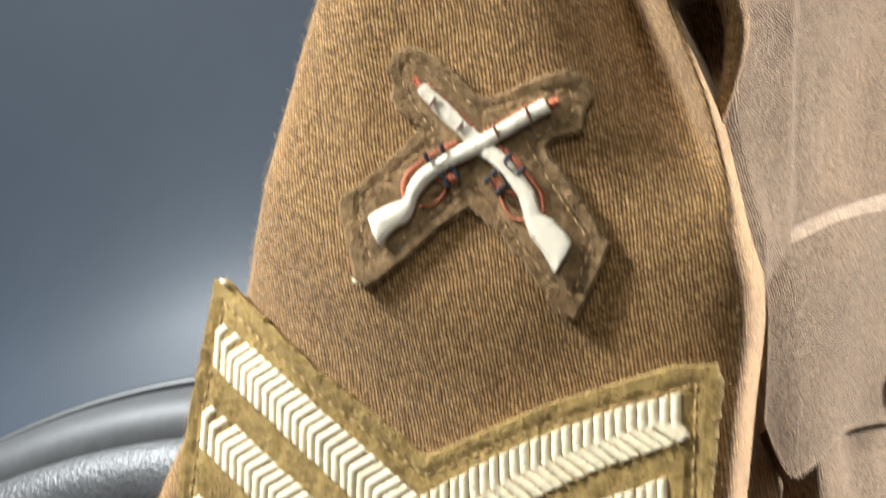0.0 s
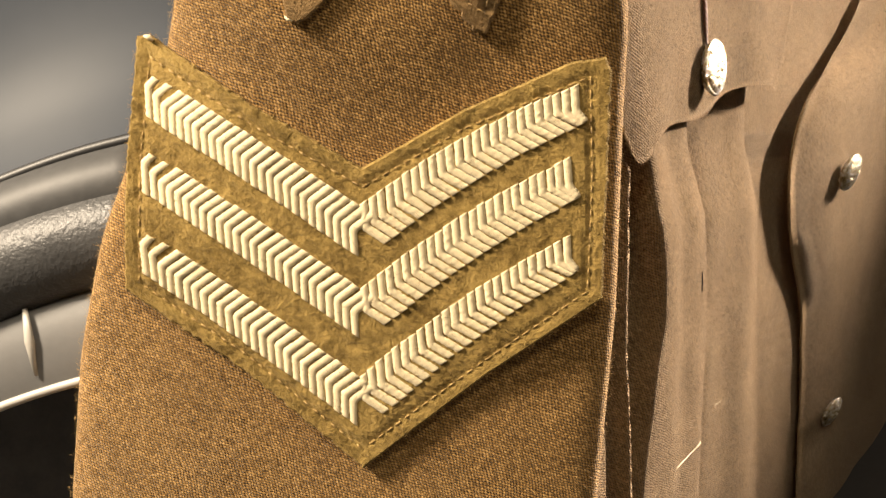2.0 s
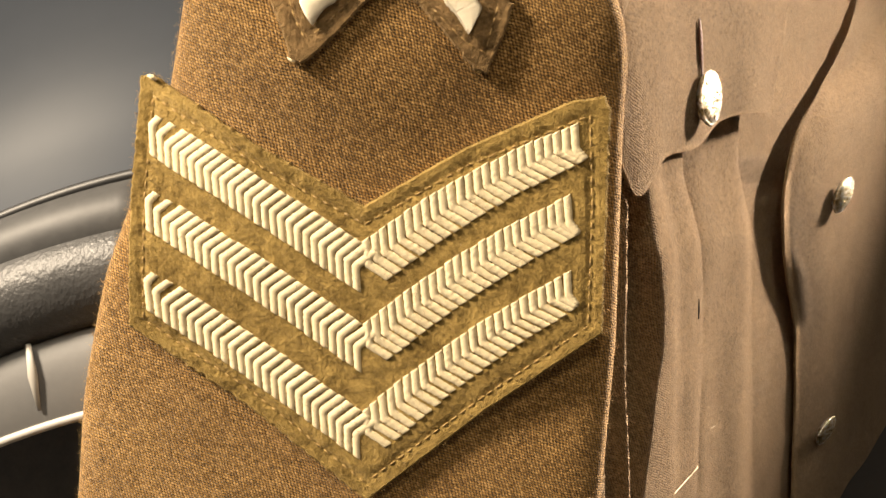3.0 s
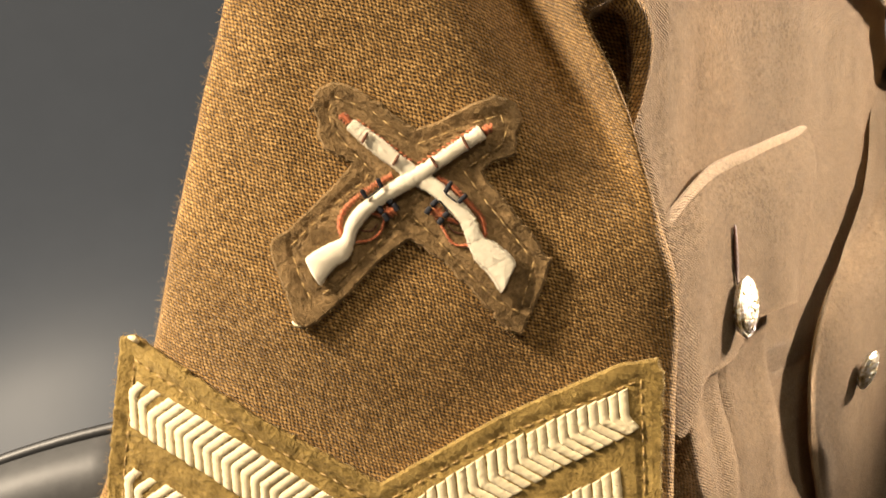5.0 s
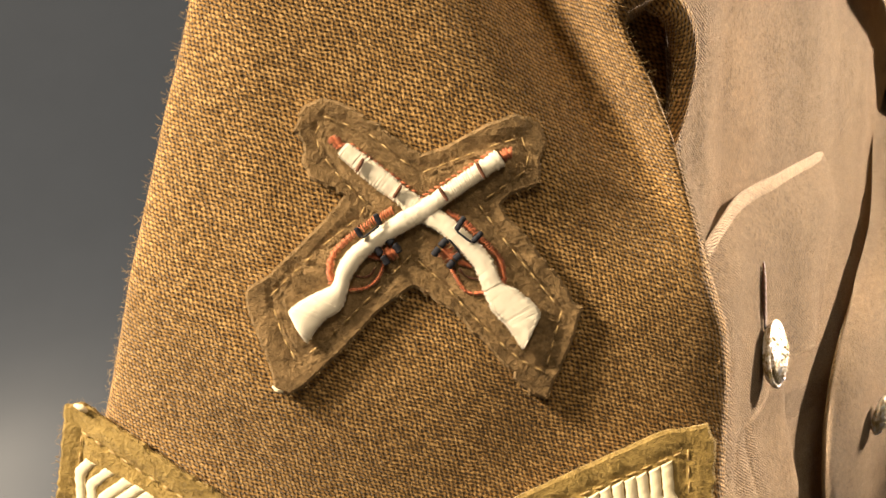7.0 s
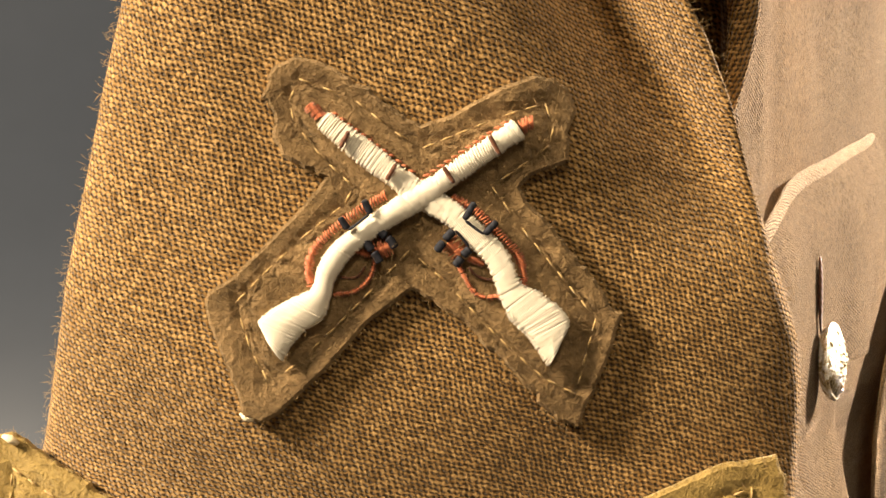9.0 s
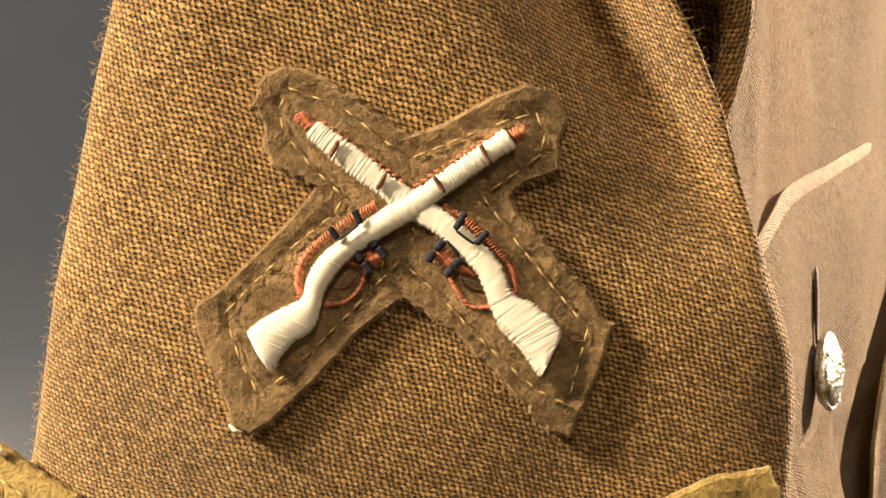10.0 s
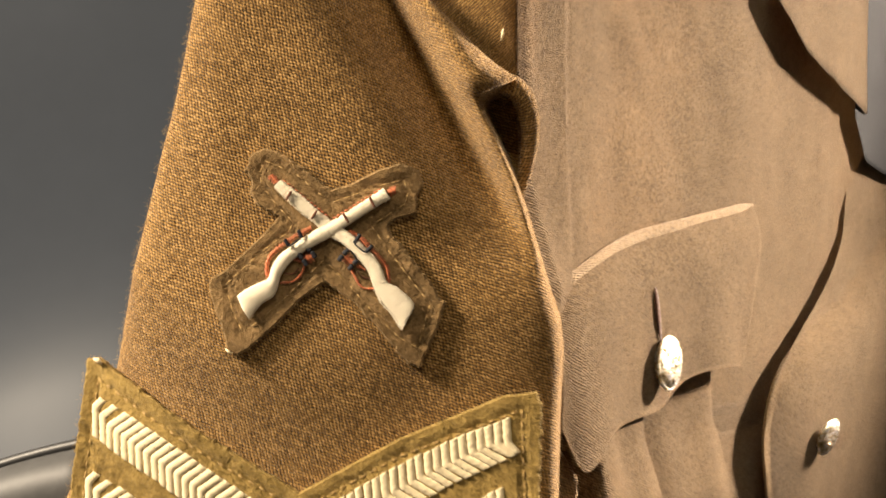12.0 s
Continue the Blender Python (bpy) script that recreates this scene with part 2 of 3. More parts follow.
def sleeve_front(x, z):
    """Depth of the sleeve's face, mm; less is nearer to the viewer."""
    brim = -0.1 * x + 0.55 * math.sqrt(x * x + 150) - 3.0
    w = min(1.0, max(0.0, (z - brim + 2) / 34))
    w = w * w * (3 - 2 * w)
    wrap = min(1.0, max(0.0, (-x - 18) / 26)) ** 1.5 * min(1.0, max(0.0, (z + 12) / 40))
    y = (1 - w) * (-0.4 + 0.045 * x - 0.109 * z + 4.5 * wrap) + w * (-4.6 + 0.10 * max(-12, min(x, 34)) - 0.11 * z)
    off, along = line_distance(x, z, (25, 96), (47.5, 52))
    fade = 1 / (1 + math.exp(-(z - 47) / 5))
    y += 11.0 * float(np.interp(z, [42, 70, 95], [0.45, 0.95, 1.2])) * math.exp(-(off / (9.0 if off < 0 else 4.5)) ** 2) * fade
    y -= 4.0 * math.exp(-((off - 9) / 4.0) ** 2) * fade
    y += 0.5 * noise.noise(Vector((x * 0.03, z * 0.022, 1.7))) + 0.2 * noise.noise(Vector((x * 0.09, z * 0.08, 5.1)))
    return y


def sleeve_point(u, z, deep=11.0, back=17.0):
    left, right = curve_at(LEFT, z), np.interp(z, [p[0] for p in RIGHT], [p[1] for p in RIGHT])
    mid, half = (left + curve_at(RIGHT_PLAIN, z)) / 2, (curve_at(RIGHT_PLAIN, z) - left) / 2
    q, s = math.cos(u), math.sin(u)
    w = max(0.0, 1 - q ** 4) ** 0.15
    x = mid + half * q + (right - mid - half) * max(0.0, (q - 0.55) / 0.45) ** 2
    f = sleeve_front(x, z)
    y = f + deep * (1 - w) if s >= 0 else f + deep + back * w
    return Vector((x * MM, y * MM, Z0 + z * MM))


tunic = tagged(empty("tunic"), "khaki wool army tunic with cloth badges and gilt buttons", "tunic")
tunic.location = (0, 0, 0)

rows, uvs = [], []
for i in range(211):
    z = -190 + i * 1.7
    ring = [sleeve_point(math.pi - 2 * math.pi * k / 200, z) for k in range(200)]
    run, line = 0.0, []
    for k in range(201):
        line.append((run, z))
        run += (ring[(k + 1) % 200] - ring[k % 200]).length / MM
    shift = line[50][0] - ring[50].x / MM
    rows.append(ring)
    uvs.append([(a - shift, b) for a, b in line])
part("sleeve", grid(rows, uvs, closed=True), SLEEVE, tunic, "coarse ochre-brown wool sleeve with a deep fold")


def fold_point(u, z):
    """The roll of cloth above the armpit, behind the crest of the sleeve."""
    mid, half = 35, 15.5 + 1.0 * math.sin(z * 0.05)
    x = mid + half * math.cos(u)
    y = 24 - 0.15 * z - 0.2 * (x - mid) - 8 * math.sin(u) + 1.5 * noise.noise(Vector((x * 0.06, z * 0.05, 9)))
    return Vector((x * MM, y * MM, Z0 + z * MM))


rows, uvs = [], []
for i in range(46):
    z = 85 + i * 2
    rows.append([fold_point(2 * math.pi * k / 40, z) for k in range(40)])
    uvs.append([(k * 4.2, z) for k in range(41)])
part("armpit_roll", grid(rows, uvs, closed=True), SLEEVE, tunic, "rolled fold of brown wool cloth")

rows, uvs = [], []
for i in range(20):
    z = 60.0 + i * 1.45
    left, right = float(np.interp(z, [60, 75, 88], [44, 36, 34])), float(np.interp(z, [60, 72, 80, 88], [47.5, 49.5, 50.5, 49]))
    row, line = [], []
    for k in range(13):
        t = k / 12
        row.append(Vector(((left + (right - left) * t) * MM, (15 - 0.1 * z - 3.5 * t ** 3) * MM, Z0 + z * MM)))
        line.append((t * 16, z))
    rows.append(row)
    uvs.append(line)
part("hollow_fold", grid(rows, uvs), SLEEVE, tunic, "dark hollow fold of brown wool")
lip = smooth_line([(41.5, -1.0, 87.0), (44.0, -2.6, 86.8), (47.0, -2.8, 85.4), (49.0, -1.5, 82.8), (49.9, 0.5, 78.5), (49.6, 2.0, 74.0), (48.4, 3.5, 68.5), (46.6, 5.0, 62.5), (45.8, 6.5, 59.0)], 6)
thick = [float(np.interp(k / (len(lip) - 1), [0, 0.2, 0.45, 0.75, 1], [1.6, 2.3, 2.2, 1.5, 0.8])) * MM for k in range(len(lip))]
part("fold_lip", pipe([Vector((p.x * MM, p.y * MM, Z0 + p.z * MM)) for p in lip], thick, 16), SLEEVE, tunic, "rounded lip of the hollow fold")

# ---- chevrons ----
def patch_point(x, z, lift=0.0):
    """A place on the chevron patch, mm, lifted towards the viewer."""
    wrap = min(1.0, max(0.0, (-x - 18) / 26)) ** 1.5 * min(1.0, max(0.0, (z + 12) / 40))
    y = -1.2 + 0.045 * x - 0.109 * z + 4.5 * wrap - lift
    return Vector((x * MM, y * MM, Z0 + z * MM))


def near(p, path):
    """Distance from a closed path."""
    best = 99.0
    for a, b in zip(path, path[1:] + path[:1]):
        dx, dz = b[0] - a[0], b[1] - a[1]
        t = min(1.0, max(0.0, ((p.x - a[0]) * dx + (p.y - a[1]) * dz) / (dx * dx + dz * dz)))
        best = min(best, math.hypot(p.x - a[0] - t * dx, p.y - a[1] - t * dz))
    return best


def plate(outline, place, thick, rough=0.25, step=1.2, seed=0, seam=None):
    """A cloth piece cut to an outline, with slightly frayed rounded edges."""
    bm = bmesh.new()
    edge = []
    n = len(outline)
    for i in range(n):
        a, b = Vector(outline[i]), Vector(outline[(i + 1) % n])
        count = max(1, int((b - a).length / step))
        for k in range(count):
            p = a.lerp(b, k / count)
            jog = noise.noise(Vector((p.x * 0.9, p.y * 0.9, seed))) * rough
            edge.append(p + Vector((jog, jog * 0.7)))
    def inset(d):
        out = []
        m = len(edge)
        for i, p in enumerate(edge):
            t = (edge[(i + 1) % m] - edge[i - 1]).normalized()
            out.append(p + Vector((-t.y, t.x)) * d * turn)
        return out
    area = sum(edge[i - 1].x * edge[i].y - edge[i].x * edge[i - 1].y for i in range(len(edge)))
    turn = 1 if area > 0 else -1
    loops = []
    for d, h in ((0, -0.3), (-0.08, thick * 0.6), (0.35, thick)):
        loops.append([bm.verts.new(place(p.x, p.y, h)) for p in inset(d)])
    m = len(edge)
    for a, b in zip(loops, loops[1:]):
        for i in range(m):
            bm.faces.new((a[i], a[(i + 1) % m], b[(i + 1) % m], b[i]))
    flat = inset(0.35)
    lo = [min(p[k] for p in flat) for k in (0, 1)]
    hi = [max(p[k] for p in flat) for k in (0, 1)]
    fill = []
    pitch = 1.0
    for i in range(int((hi[0] - lo[0]) / pitch) + 1):
        for j in range(int((hi[1] - lo[1]) / pitch) + 1):
            q = Vector((lo[0] + (i + 0.5) * pitch, lo[1] + (j + 0.5) * pitch))
            if min((q - p).length for p in flat) > 0.8:
                fill.append(q)
    verts, _, faces, origin, _, _ = delaunay_2d_cdt(flat + fill, [], [list(range(m))], 1, 1e-5)
    top = {}
    for n, p in enumerate(verts):
        old = [o for o in origin[n] if o < m]
        top[n] = loops[-1][old[0]] if old else bm.verts.new(place(p.x, p.y, thick + 0.25 * noise.noise(Vector((p.x * 0.4, p.y * 0.4, seed + 3))) - 0.4 * math.exp(-(near(p, seam) / 0.9) ** 2)))
    for face in faces:
        corners = [top[n] for n in face]
        if len(set(corners)) == 3 and not bm.faces.get(corners):
            bm.faces.new(corners)
    for v in [v for v in bm.verts if not v.link_faces]:
        bm.verts.remove(v)
    return bm


PATCH = [(-46, 30.2), (-43.2, 30.3), (-21, 15), (0.3, 1.8), (22, 13.5), (44, 22.5), (50.5, 23.2), (51.8, 20.8), (50.8, 0), (49.6, -26.7), (24, -44), (-3, -65), (-28, -42), (-52.5, -23.5), (-50, 4)]
INNER = [(-43.6, 26), (-21, 10.8), (0.3, -2), (22, 9.8), (47.6, 19.6), (47.8, 0), (46.6, -25), (24, -40.5), (-3, -60.5), (-27, -38.5), (-49.2, -22), (-47, 4)]
chevrons = part("chevron_badge", plate(PATCH, patch_point, 1.2, 0.45, 0.8, 0, INNER), FELT, tunic, "olive felt patch with three cream chevrons", smooth=False)

# outer top, outer bottom, inner top, inner bottom of each arm
LEFT_ARMS = [((-44.2, 23.4), (-44.5, 13.8), (-0.4, -5.8), (-0.8, -16.9)), ((-46.0, 7.3), (-46.3, -2.1), (-1.2, -23.8), (-1.6, -34.8)), ((-47.4, -9.8), (-47.8, -19.8), (-2.6, -43.7), (-2.8, -55.1))]
RIGHT_ARMS = [((46.4, 18.3), (46.7, 9.9), (0.6, -5.6), (0.2, -16.9)), ((44.8, 3.6), (45.9, -5.5), (-0.2, -23.6), (-0.6, -34.8)), ((44.4, -12.6), (45.2, -20.6), (-1.6, -43.5), (-1.9, -55.1))]


def rib_mesh(points, along, half, high, name, seed):
    """One bent braid of close threads: a ragged ridge with ends cut along the stripe."""
    rng = random.Random(seed)
    line = []
    for (a, b), (c, d) in zip(points, points[1:]):
        count = max(1, int(math.hypot(c - a, d - b) / 0.28))
        line += [(a + (c - a) * k / count, b + (d - b) * k / count) for k in range(count)]
    line.append(points[-1])
    rows = []
    for x, z in line:
        wide, tall, slip = half * rng.uniform(0.88, 1.06), high * rng.uniform(0.86, 1.08), rng.uniform(-0.05, 0.05)
        rows.append([Vector(((x + along[0] * (wide * q + slip)) * MM, -tall * h * MM, (z + along[1] * (wide * q + slip)) * MM)) for q, h in ((-1, -0.4), (-0.9, 0.4), (-0.55, 0.88), (0, 1), (0.55, 0.88), (0.9, 0.4), (1, -0.4))])
    low = [Vector((p.x, p.y * 0.3 + 0.3 * MM, p.z)) for p in rows[0]]
    end = [Vector((p.x, p.y * 0.3, p.z)) for p in rows[-1]]
    bm = grid([low] + rows + [end])
    bmesh.ops.recalc_face_normals(bm, faces=bm.faces[:])
    me = bpy.data.meshes.new(name)
    bm.to_mesh(me)
    bm.free()
    me.materials.append(CREAM)
    me.shade_smooth()
    return me


LEFT_CUT = [rib_mesh(p, (0.84, -0.54), 1.0, 0.42, "left_rib_cut", 20) for p in ([(0.0, -4.75), (0.0, 1.6), (0.25, 1.95), (1.9, 3.4)], [(0.0, -4.75), (0.0, 0.6), (0.25, 1.0), (3.2, 2.9)])]
RIGHT_CUT = [rib_mesh(p, (0.865, 0.50), 1.0, 0.42, "right_rib_cut", 30) for p in ([(1.7, -3.6), (0.2, -1.5), (0.0, -0.9), (-0.3, 4.65)], [(3.2, -3.1), (0.25, -0.8), (0.0, -0.3), (-0.3, 4.65)])]
LEFT_RIBS = [rib_mesh([(0.0, -4.75), (0.0, -0.55), (0.25, -0.1), (4.4, 2.45)], (0.84, -0.54), 1.02, 0.42, "left_rib", k) for k in range(5)]
RIGHT_RIBS = [rib_mesh([(4.5, -2.6), (0.25, -0.1), (0.0, 0.35), (-0.3, 4.65)], (0.865, 0.50), 1.02, 0.42, "right_rib", k + 9) for k in range(5)]


def lay_ribs(arm, meshes, count, side):
    """Ribs along one arm; the outermost ones are cut short to square the end."""
    (ox, ot), (_, ob_), (ix, it), (_, ib) = arm
    for k in range(count):
        s = (k + 0.5) / count
        x = ix + (ox - ix) * s
        bow = 2.0 * math.sin(math.pi * s) * (1 if side > 0 else 0.35)
        top, low = it + (ot - it) * s + bow, ib + (ob_ - ib) * s + bow
        cut = LEFT_CUT if side < 0 else RIGHT_CUT
        ob = new("thread_rib", cut[count - 1 - k] if k >= count - 2 else meshes[k % len(meshes)])
        ob.parent = chevrons
        ob.location = patch_point(x - 0.9, (top + low) / 2, 1.15)
        ob.scale = (random.uniform(0.96, 1.04), random.uniform(0.85, 1.15), (top - low) / 9.5 * random.uniform(0.97, 1.03))
        mid = (top + low) / 2
        lean = patch_point(x + 1, mid).y - patch_point(x - 1, mid).y, patch_point(x, mid + 2).y - patch_point(x, mid - 2).y
        ob.rotation_euler = (-math.atan(lean[1] / (4 * MM)), radians(random.uniform(-1.5, 1.5)), math.atan(lean[0] / (2 * MM)))


for arm in LEFT_ARMS:
    lay_ribs(arm, LEFT_RIBS, 26, -1)
for arm in RIGHT_ARMS:
    lay_ribs(arm, RIGHT_RIBS, 25, 1)


def stitches(path, place, lift, length, gap, radius, material, parent, name, closed=True, tilt=0.0):
    """A row of running stitches along a path; each stitch a short cord, joined."""
    pts = [Vector(p) for p in path]
    if closed:
        pts.append(pts[0])
    bm = bmesh.new()
    carry = 0.0
    for a, b in zip(pts, pts[1:]):
        d = (b - a)
        total = d.length
        d.normalize()
        t = carry
        while t + length < total:
            p, q = a + d * t, a + d * (t + length * random.uniform(0.75, 1.0))
            n = Vector((-d.y, d.x)) * tilt
            p, q = p - n, q + n
            m = p.lerp(q, 0.5)
            pipe([place(p.x, p.y, lift - radius * 700), place(m.x, m.y, lift), place(q.x, q.y, lift - radius * 700)], radius, 5, bm=bm)
            t += length + gap
        carry = 0.0
    return tagged(part(name, bm, material, parent), kind="stuff")


stitches(INNER, patch_point, 1.1, 1.9, 0.6, 0.15 * MM, GOLD, chevrons, "patch_stitching")


# ---- crossed rifles ----
def badge_point(x, z, lift=0.0):
    y = sleeve_front(x, z) - 0.35 - lift
    return Vector((x * MM, y * MM, Z0 + z * MM))


FELT_EDGE = [(-6.6, 69.4), (-5.3, 72.4), (-2.4, 73.6), (0.4, 72.6), (5.1, 69.4), (10.8, 65.0), (14.3, 66.0), (20.1, 68.8), (24.5, 70.2), (27.6, 68.7), (28.7, 65.9), (27.5, 63.4), (27.3, 60.0), (23.0, 58.7), (21.4, 57.2), (25.2, 52.5), (30.2, 45.5), (32.6, 41.8), (31.5, 38.2), (29.4, 33.4), (26.9, 28.4), (24.6, 29.4), (19.5, 36.0), (14.4, 42.2), (8.6, 46.4), (3.2, 42.8), (-2.3, 37.3), (-7.8, 32.7), (-10.2, 31.5), (-12.2, 32.6), (-12.9, 37.2), (-15.3, 44.6), (-14.8, 47.4), (-11.9, 48.9), (-7.8, 52.5), (-3.4, 56.4), (-0.3, 59.7), (-4.2, 61.8), (-6.0, 64.4), (-5.4, 67.2)]
SEAM = [(-2.4, 71.0), (0.2, 69.9), (3.8, 68.2), (7.9, 64.5), (10.9, 62.5), (14.8, 63.8), (20.5, 65.7), (25.1, 66.8), (25.9, 64.1), (25.3, 62.0), (22.7, 60.3), (18.5, 57.7), (21.7, 52.7), (25.5, 47.4), (29.7, 41.6), (26.9, 32.6), (23.3, 34.8), (19.6, 38.6), (16.0, 42.7), (12.5, 47.1), (8.6, 50.9), (4.1, 46.7), (-0.6, 42.4), (-5.4, 38.4), (-8.6, 36.3), (-10.4, 40.4), (-11.7, 46.0), (-8.4, 49.0), (-3.7, 52.9), (1.7, 56.7), (2.8, 58.6), (-0.4, 61.9), (-3.3, 66.1), (-3.7, 68.6)]
badge = part("rifle_badge", plate(FELT_EDGE, badge_point, 0.9, 0.55, 0.8, 4, SEAM), FELT2, tunic, "brown felt badge with crossed white rifles", smooth=False)


def rifle(pairs, lift, name):
    """A flat rifle in satin stitch: a low core and close threads from edge to edge."""
    one = smooth_line([(*p[0], 0) for p in pairs], 20)
    two = smooth_line([(*p[1], 0) for p in pairs], 20)
    rows = []
    for a, c in list(zip(one, two))[::5]:
        rows.append([badge_point(p.x, p.y, h) for p, h in ((a.lerp(c, q), lift + h) for q, h in ((0.0, -1.1), (0.02, -0.2), (0.25, 0.03), (0.5, 0.08), (0.75, 0.03), (0.98, -0.2), (1.0, -1.1)))])
    body = part(name, grid(rows), WHITE, badge, "flat white satin-stitch embroidery")
    bm = bmesh.new()
    run, due = 0.0, 0.0
    for i in range(1, len(one)):
        run += ((one[i] + two[i]) / 2 - (one[i - 1] + two[i - 1]) / 2).length
        while run >= due:
            due += 0.1
            j = min(len(one) - 1, i + 1)
            a = one[i].lerp(one[j], random.uniform(0.0, 0.6))
            c = two[i].lerp(two[j], random.uniform(0.3, 1.0))
            d = (c - a).normalized() * random.uniform(-0.05, 0.28)
            a, c = a - d, c + d
            high = lift + 0.07 + random.uniform(-0.02, 0.03)
            steps = [a.lerp(c, k) for k in (0, 0.12, 0.5, 0.88, 1)]
            pipe([badge_point(p.x, p.y, h) for p, h in zip(steps, (lift - 0.35, high - 0.17, high, high - 0.17, lift - 0.35))], 0.13 * MM, 5, bm=bm)
    tagged(part("satin_stitches", bm, WHITE, body), kind="stuff")
    return body


rifle([((0.6, 67.1), (-0.8, 65.7)), ((5, 63.5), (3.3, 61.6)), ((8.3, 60.4), (6.9, 58.6)), ((11, 58.4), (9.5, 56)), ((14.3, 56), (12.6, 54.2)), ((17.3, 53), (15.3, 51.6)), ((19.7, 50.1), (17.7, 48.4)), ((21.2, 46.3), (18.7, 45.2)), ((23.3, 45), (19.7, 42.5)), ((26.4, 41.8), (21.9, 39.7)), ((25.2, 38.6), (23.9, 36.4))], 1.75, "rifle")
rifle([((21.4, 65), (22.6, 63.1)), ((18.5, 63.2), (19.4, 61.3)), ((13.3, 60), (14.3, 58.2)), ((10.3, 58.3), (11.4, 56.2)), ((6.7, 56.4), (8.3, 54.6)), ((3.1, 54.1), (5.1, 52.9)), ((0.1, 52), (2.2, 50.9)), ((-1.7, 49.6), (0.0, 48.2)), ((-2.6, 47.2), (-0.8, 46)), ((-5.5, 45.9), (-1.8, 43.8)), ((-8.8, 43.9), (-4.5, 42)), ((-8.4, 41.8), (-6.8, 39.1))], 2.0, "rifle")


def cord(name, pts, radius, material, lift=1.7, label="", squash=0.8):
    lift -= 0.55
    line = smooth_line([(x, z, 0) for x, z in pts], 6)
    return part(name, pipe([badge_point(p.x, p.y, lift) for p in line], radius * MM, 8, squash), material, badge, label)


def whipped(name, pts, width, lift, label=""):
    """A satin-stitched line: short close threads across a path."""
    line = smooth_line([(x, z, 0) for x, z in pts], 10)
    bm = bmesh.new()
    run, due = 0.0, 0.0
    for i in range(1, len(line)):
        run += (line[i] - line[i - 1]).length
        while run >= due:
            due += 0.2
            d = (line[i] - line[i - 1]).normalized()
            n = (Vector((-d.y, d.x, 0)) + d * random.uniform(-0.1, 0.4)) * width * random.uniform(0.8, 1.15)
            p = line[i]
            pipe([badge_point(q.x, q.y, h) for q, h in ((p - n, lift - 0.4), (p, lift), (p + n, lift - 0.4))], 0.15 * MM, 5, bm=bm)
    return part(name, bm, ORANGE, badge, label)


whipped("sling", [(13.7, 56.9), (16.1, 55.3), (18.6, 52.7), (20.9, 49.9), (21.5, 47.8), (21.5, 46.2)], 0.5, 1.35, "orange satin-stitched sling")
whipped("sling", [(6.6, 57.5), (3.4, 55.9), (0.0, 53.7), (-2.3, 51.5), (-3.0, 49.3), (-2.8, 47.5)], 0.5, 1.35, "orange satin-stitched sling")
for (ax, az), (bx, bz) in (((16.5, 56.0), (15.2, 54.1)), ((18.9, 53.7), (17.4, 52.3)), ((4.0, 57.0), (4.7, 55.4)), ((1.2, 55.2), (2.0, 53.8))):
    cord("sling_band", [(ax, az), ((ax + bx) / 2, (az + bz) / 2), (bx, bz)], 0.4, BLACK, 2.85, "", 0.45)
cord("sling_bar", [(15.3, 54.0), (16.3, 53.1), (17.3, 52.3)], 0.16, BLACK, 3.0)
cord("sling_bar", [(2.1, 53.7), (3.2, 54.4), (4.5, 55.3)], 0.16, BLACK, 3.0)
for ax, az, bx, bz in ((4.2, 52.0, 6.0, 52.6), (14.0, 52.3, 15.2, 50.9)):
    dx, dz = (0.55, -0.85) if ax < 8 else (-0.75, -0.65)
    whipped("bolt", [(ax + dx * 1.1, az + dz * 1.1), ((ax + bx) / 2 + dx * 1.1, (az + bz) / 2 + dz * 1.1), (bx + dx * 1.1, bz + dz * 1.1)], 1.15, 1.6, "orange satin-stitched bolt")
for line in ([(5.0, 53.6), (5.6, 53.2), (6.2, 52.7)], [(6.3, 52.6), (6.8, 52.0), (7.1, 51.3)], [(3.7, 52.4), (4.1, 51.8), (4.5, 51.2)], [(4.6, 51.0), (5.0, 50.4), (5.3, 49.7)], [(13.9, 52.9), (13.3, 52.4), (12.8, 51.9)], [(12.7, 51.7), (12.2, 51.2), (11.8, 50.6)], [(15.6, 50.7), (15.1, 50.3), (14.7, 50.0)], [(14.6, 49.8), (14.2, 49.3), (13.8, 48.8)]):
    cord("bolt_band", line, 0.5, BLACK, 2.35, "", 0.45)
cord("bolt_edge", [(14.1, 52.9), (14.8, 52.0), (15.5, 51.0)], 0.14, BLACK, 2.4)
cord("bolt_edge", [(3.8, 52.4), (4.4, 52.9), (5.0, 53.5)], 0.14, BLACK, 2.4)
whipped("trigger_guard", [(4.6, 50.2), (4.2, 48.7), (3.3, 47.4), (1.8, 46.5), (-0.3, 46.3)], 0.3, 1.2)
whipped("trigger_guard", [(14.0, 49.2), (14.7, 47.6), (15.5, 46.0), (16.6, 45.0), (18.6, 44.9)], 0.3, 1.2)
whipped("trigger_plate", [(2.6, 51.3), (3.4, 50.9), (4.2, 50.6)], 0.4, 1.3)
whipped("trigger_plate", [(15.3, 49.6), (16.2, 49.2), (17.0, 48.8)], 0.4, 1.3)
cord("trigger", [(3.5, 49.4), (2.6, 48.3), (1.6, 48.1), (0.5, 48.3)], 0.17, BROWN, 1.55)
cord("trigger", [(15.3, 48.6), (16.0, 47.6), (17.0, 47.1), (18.2, 46.9)], 0.17, BROWN, 1.55)
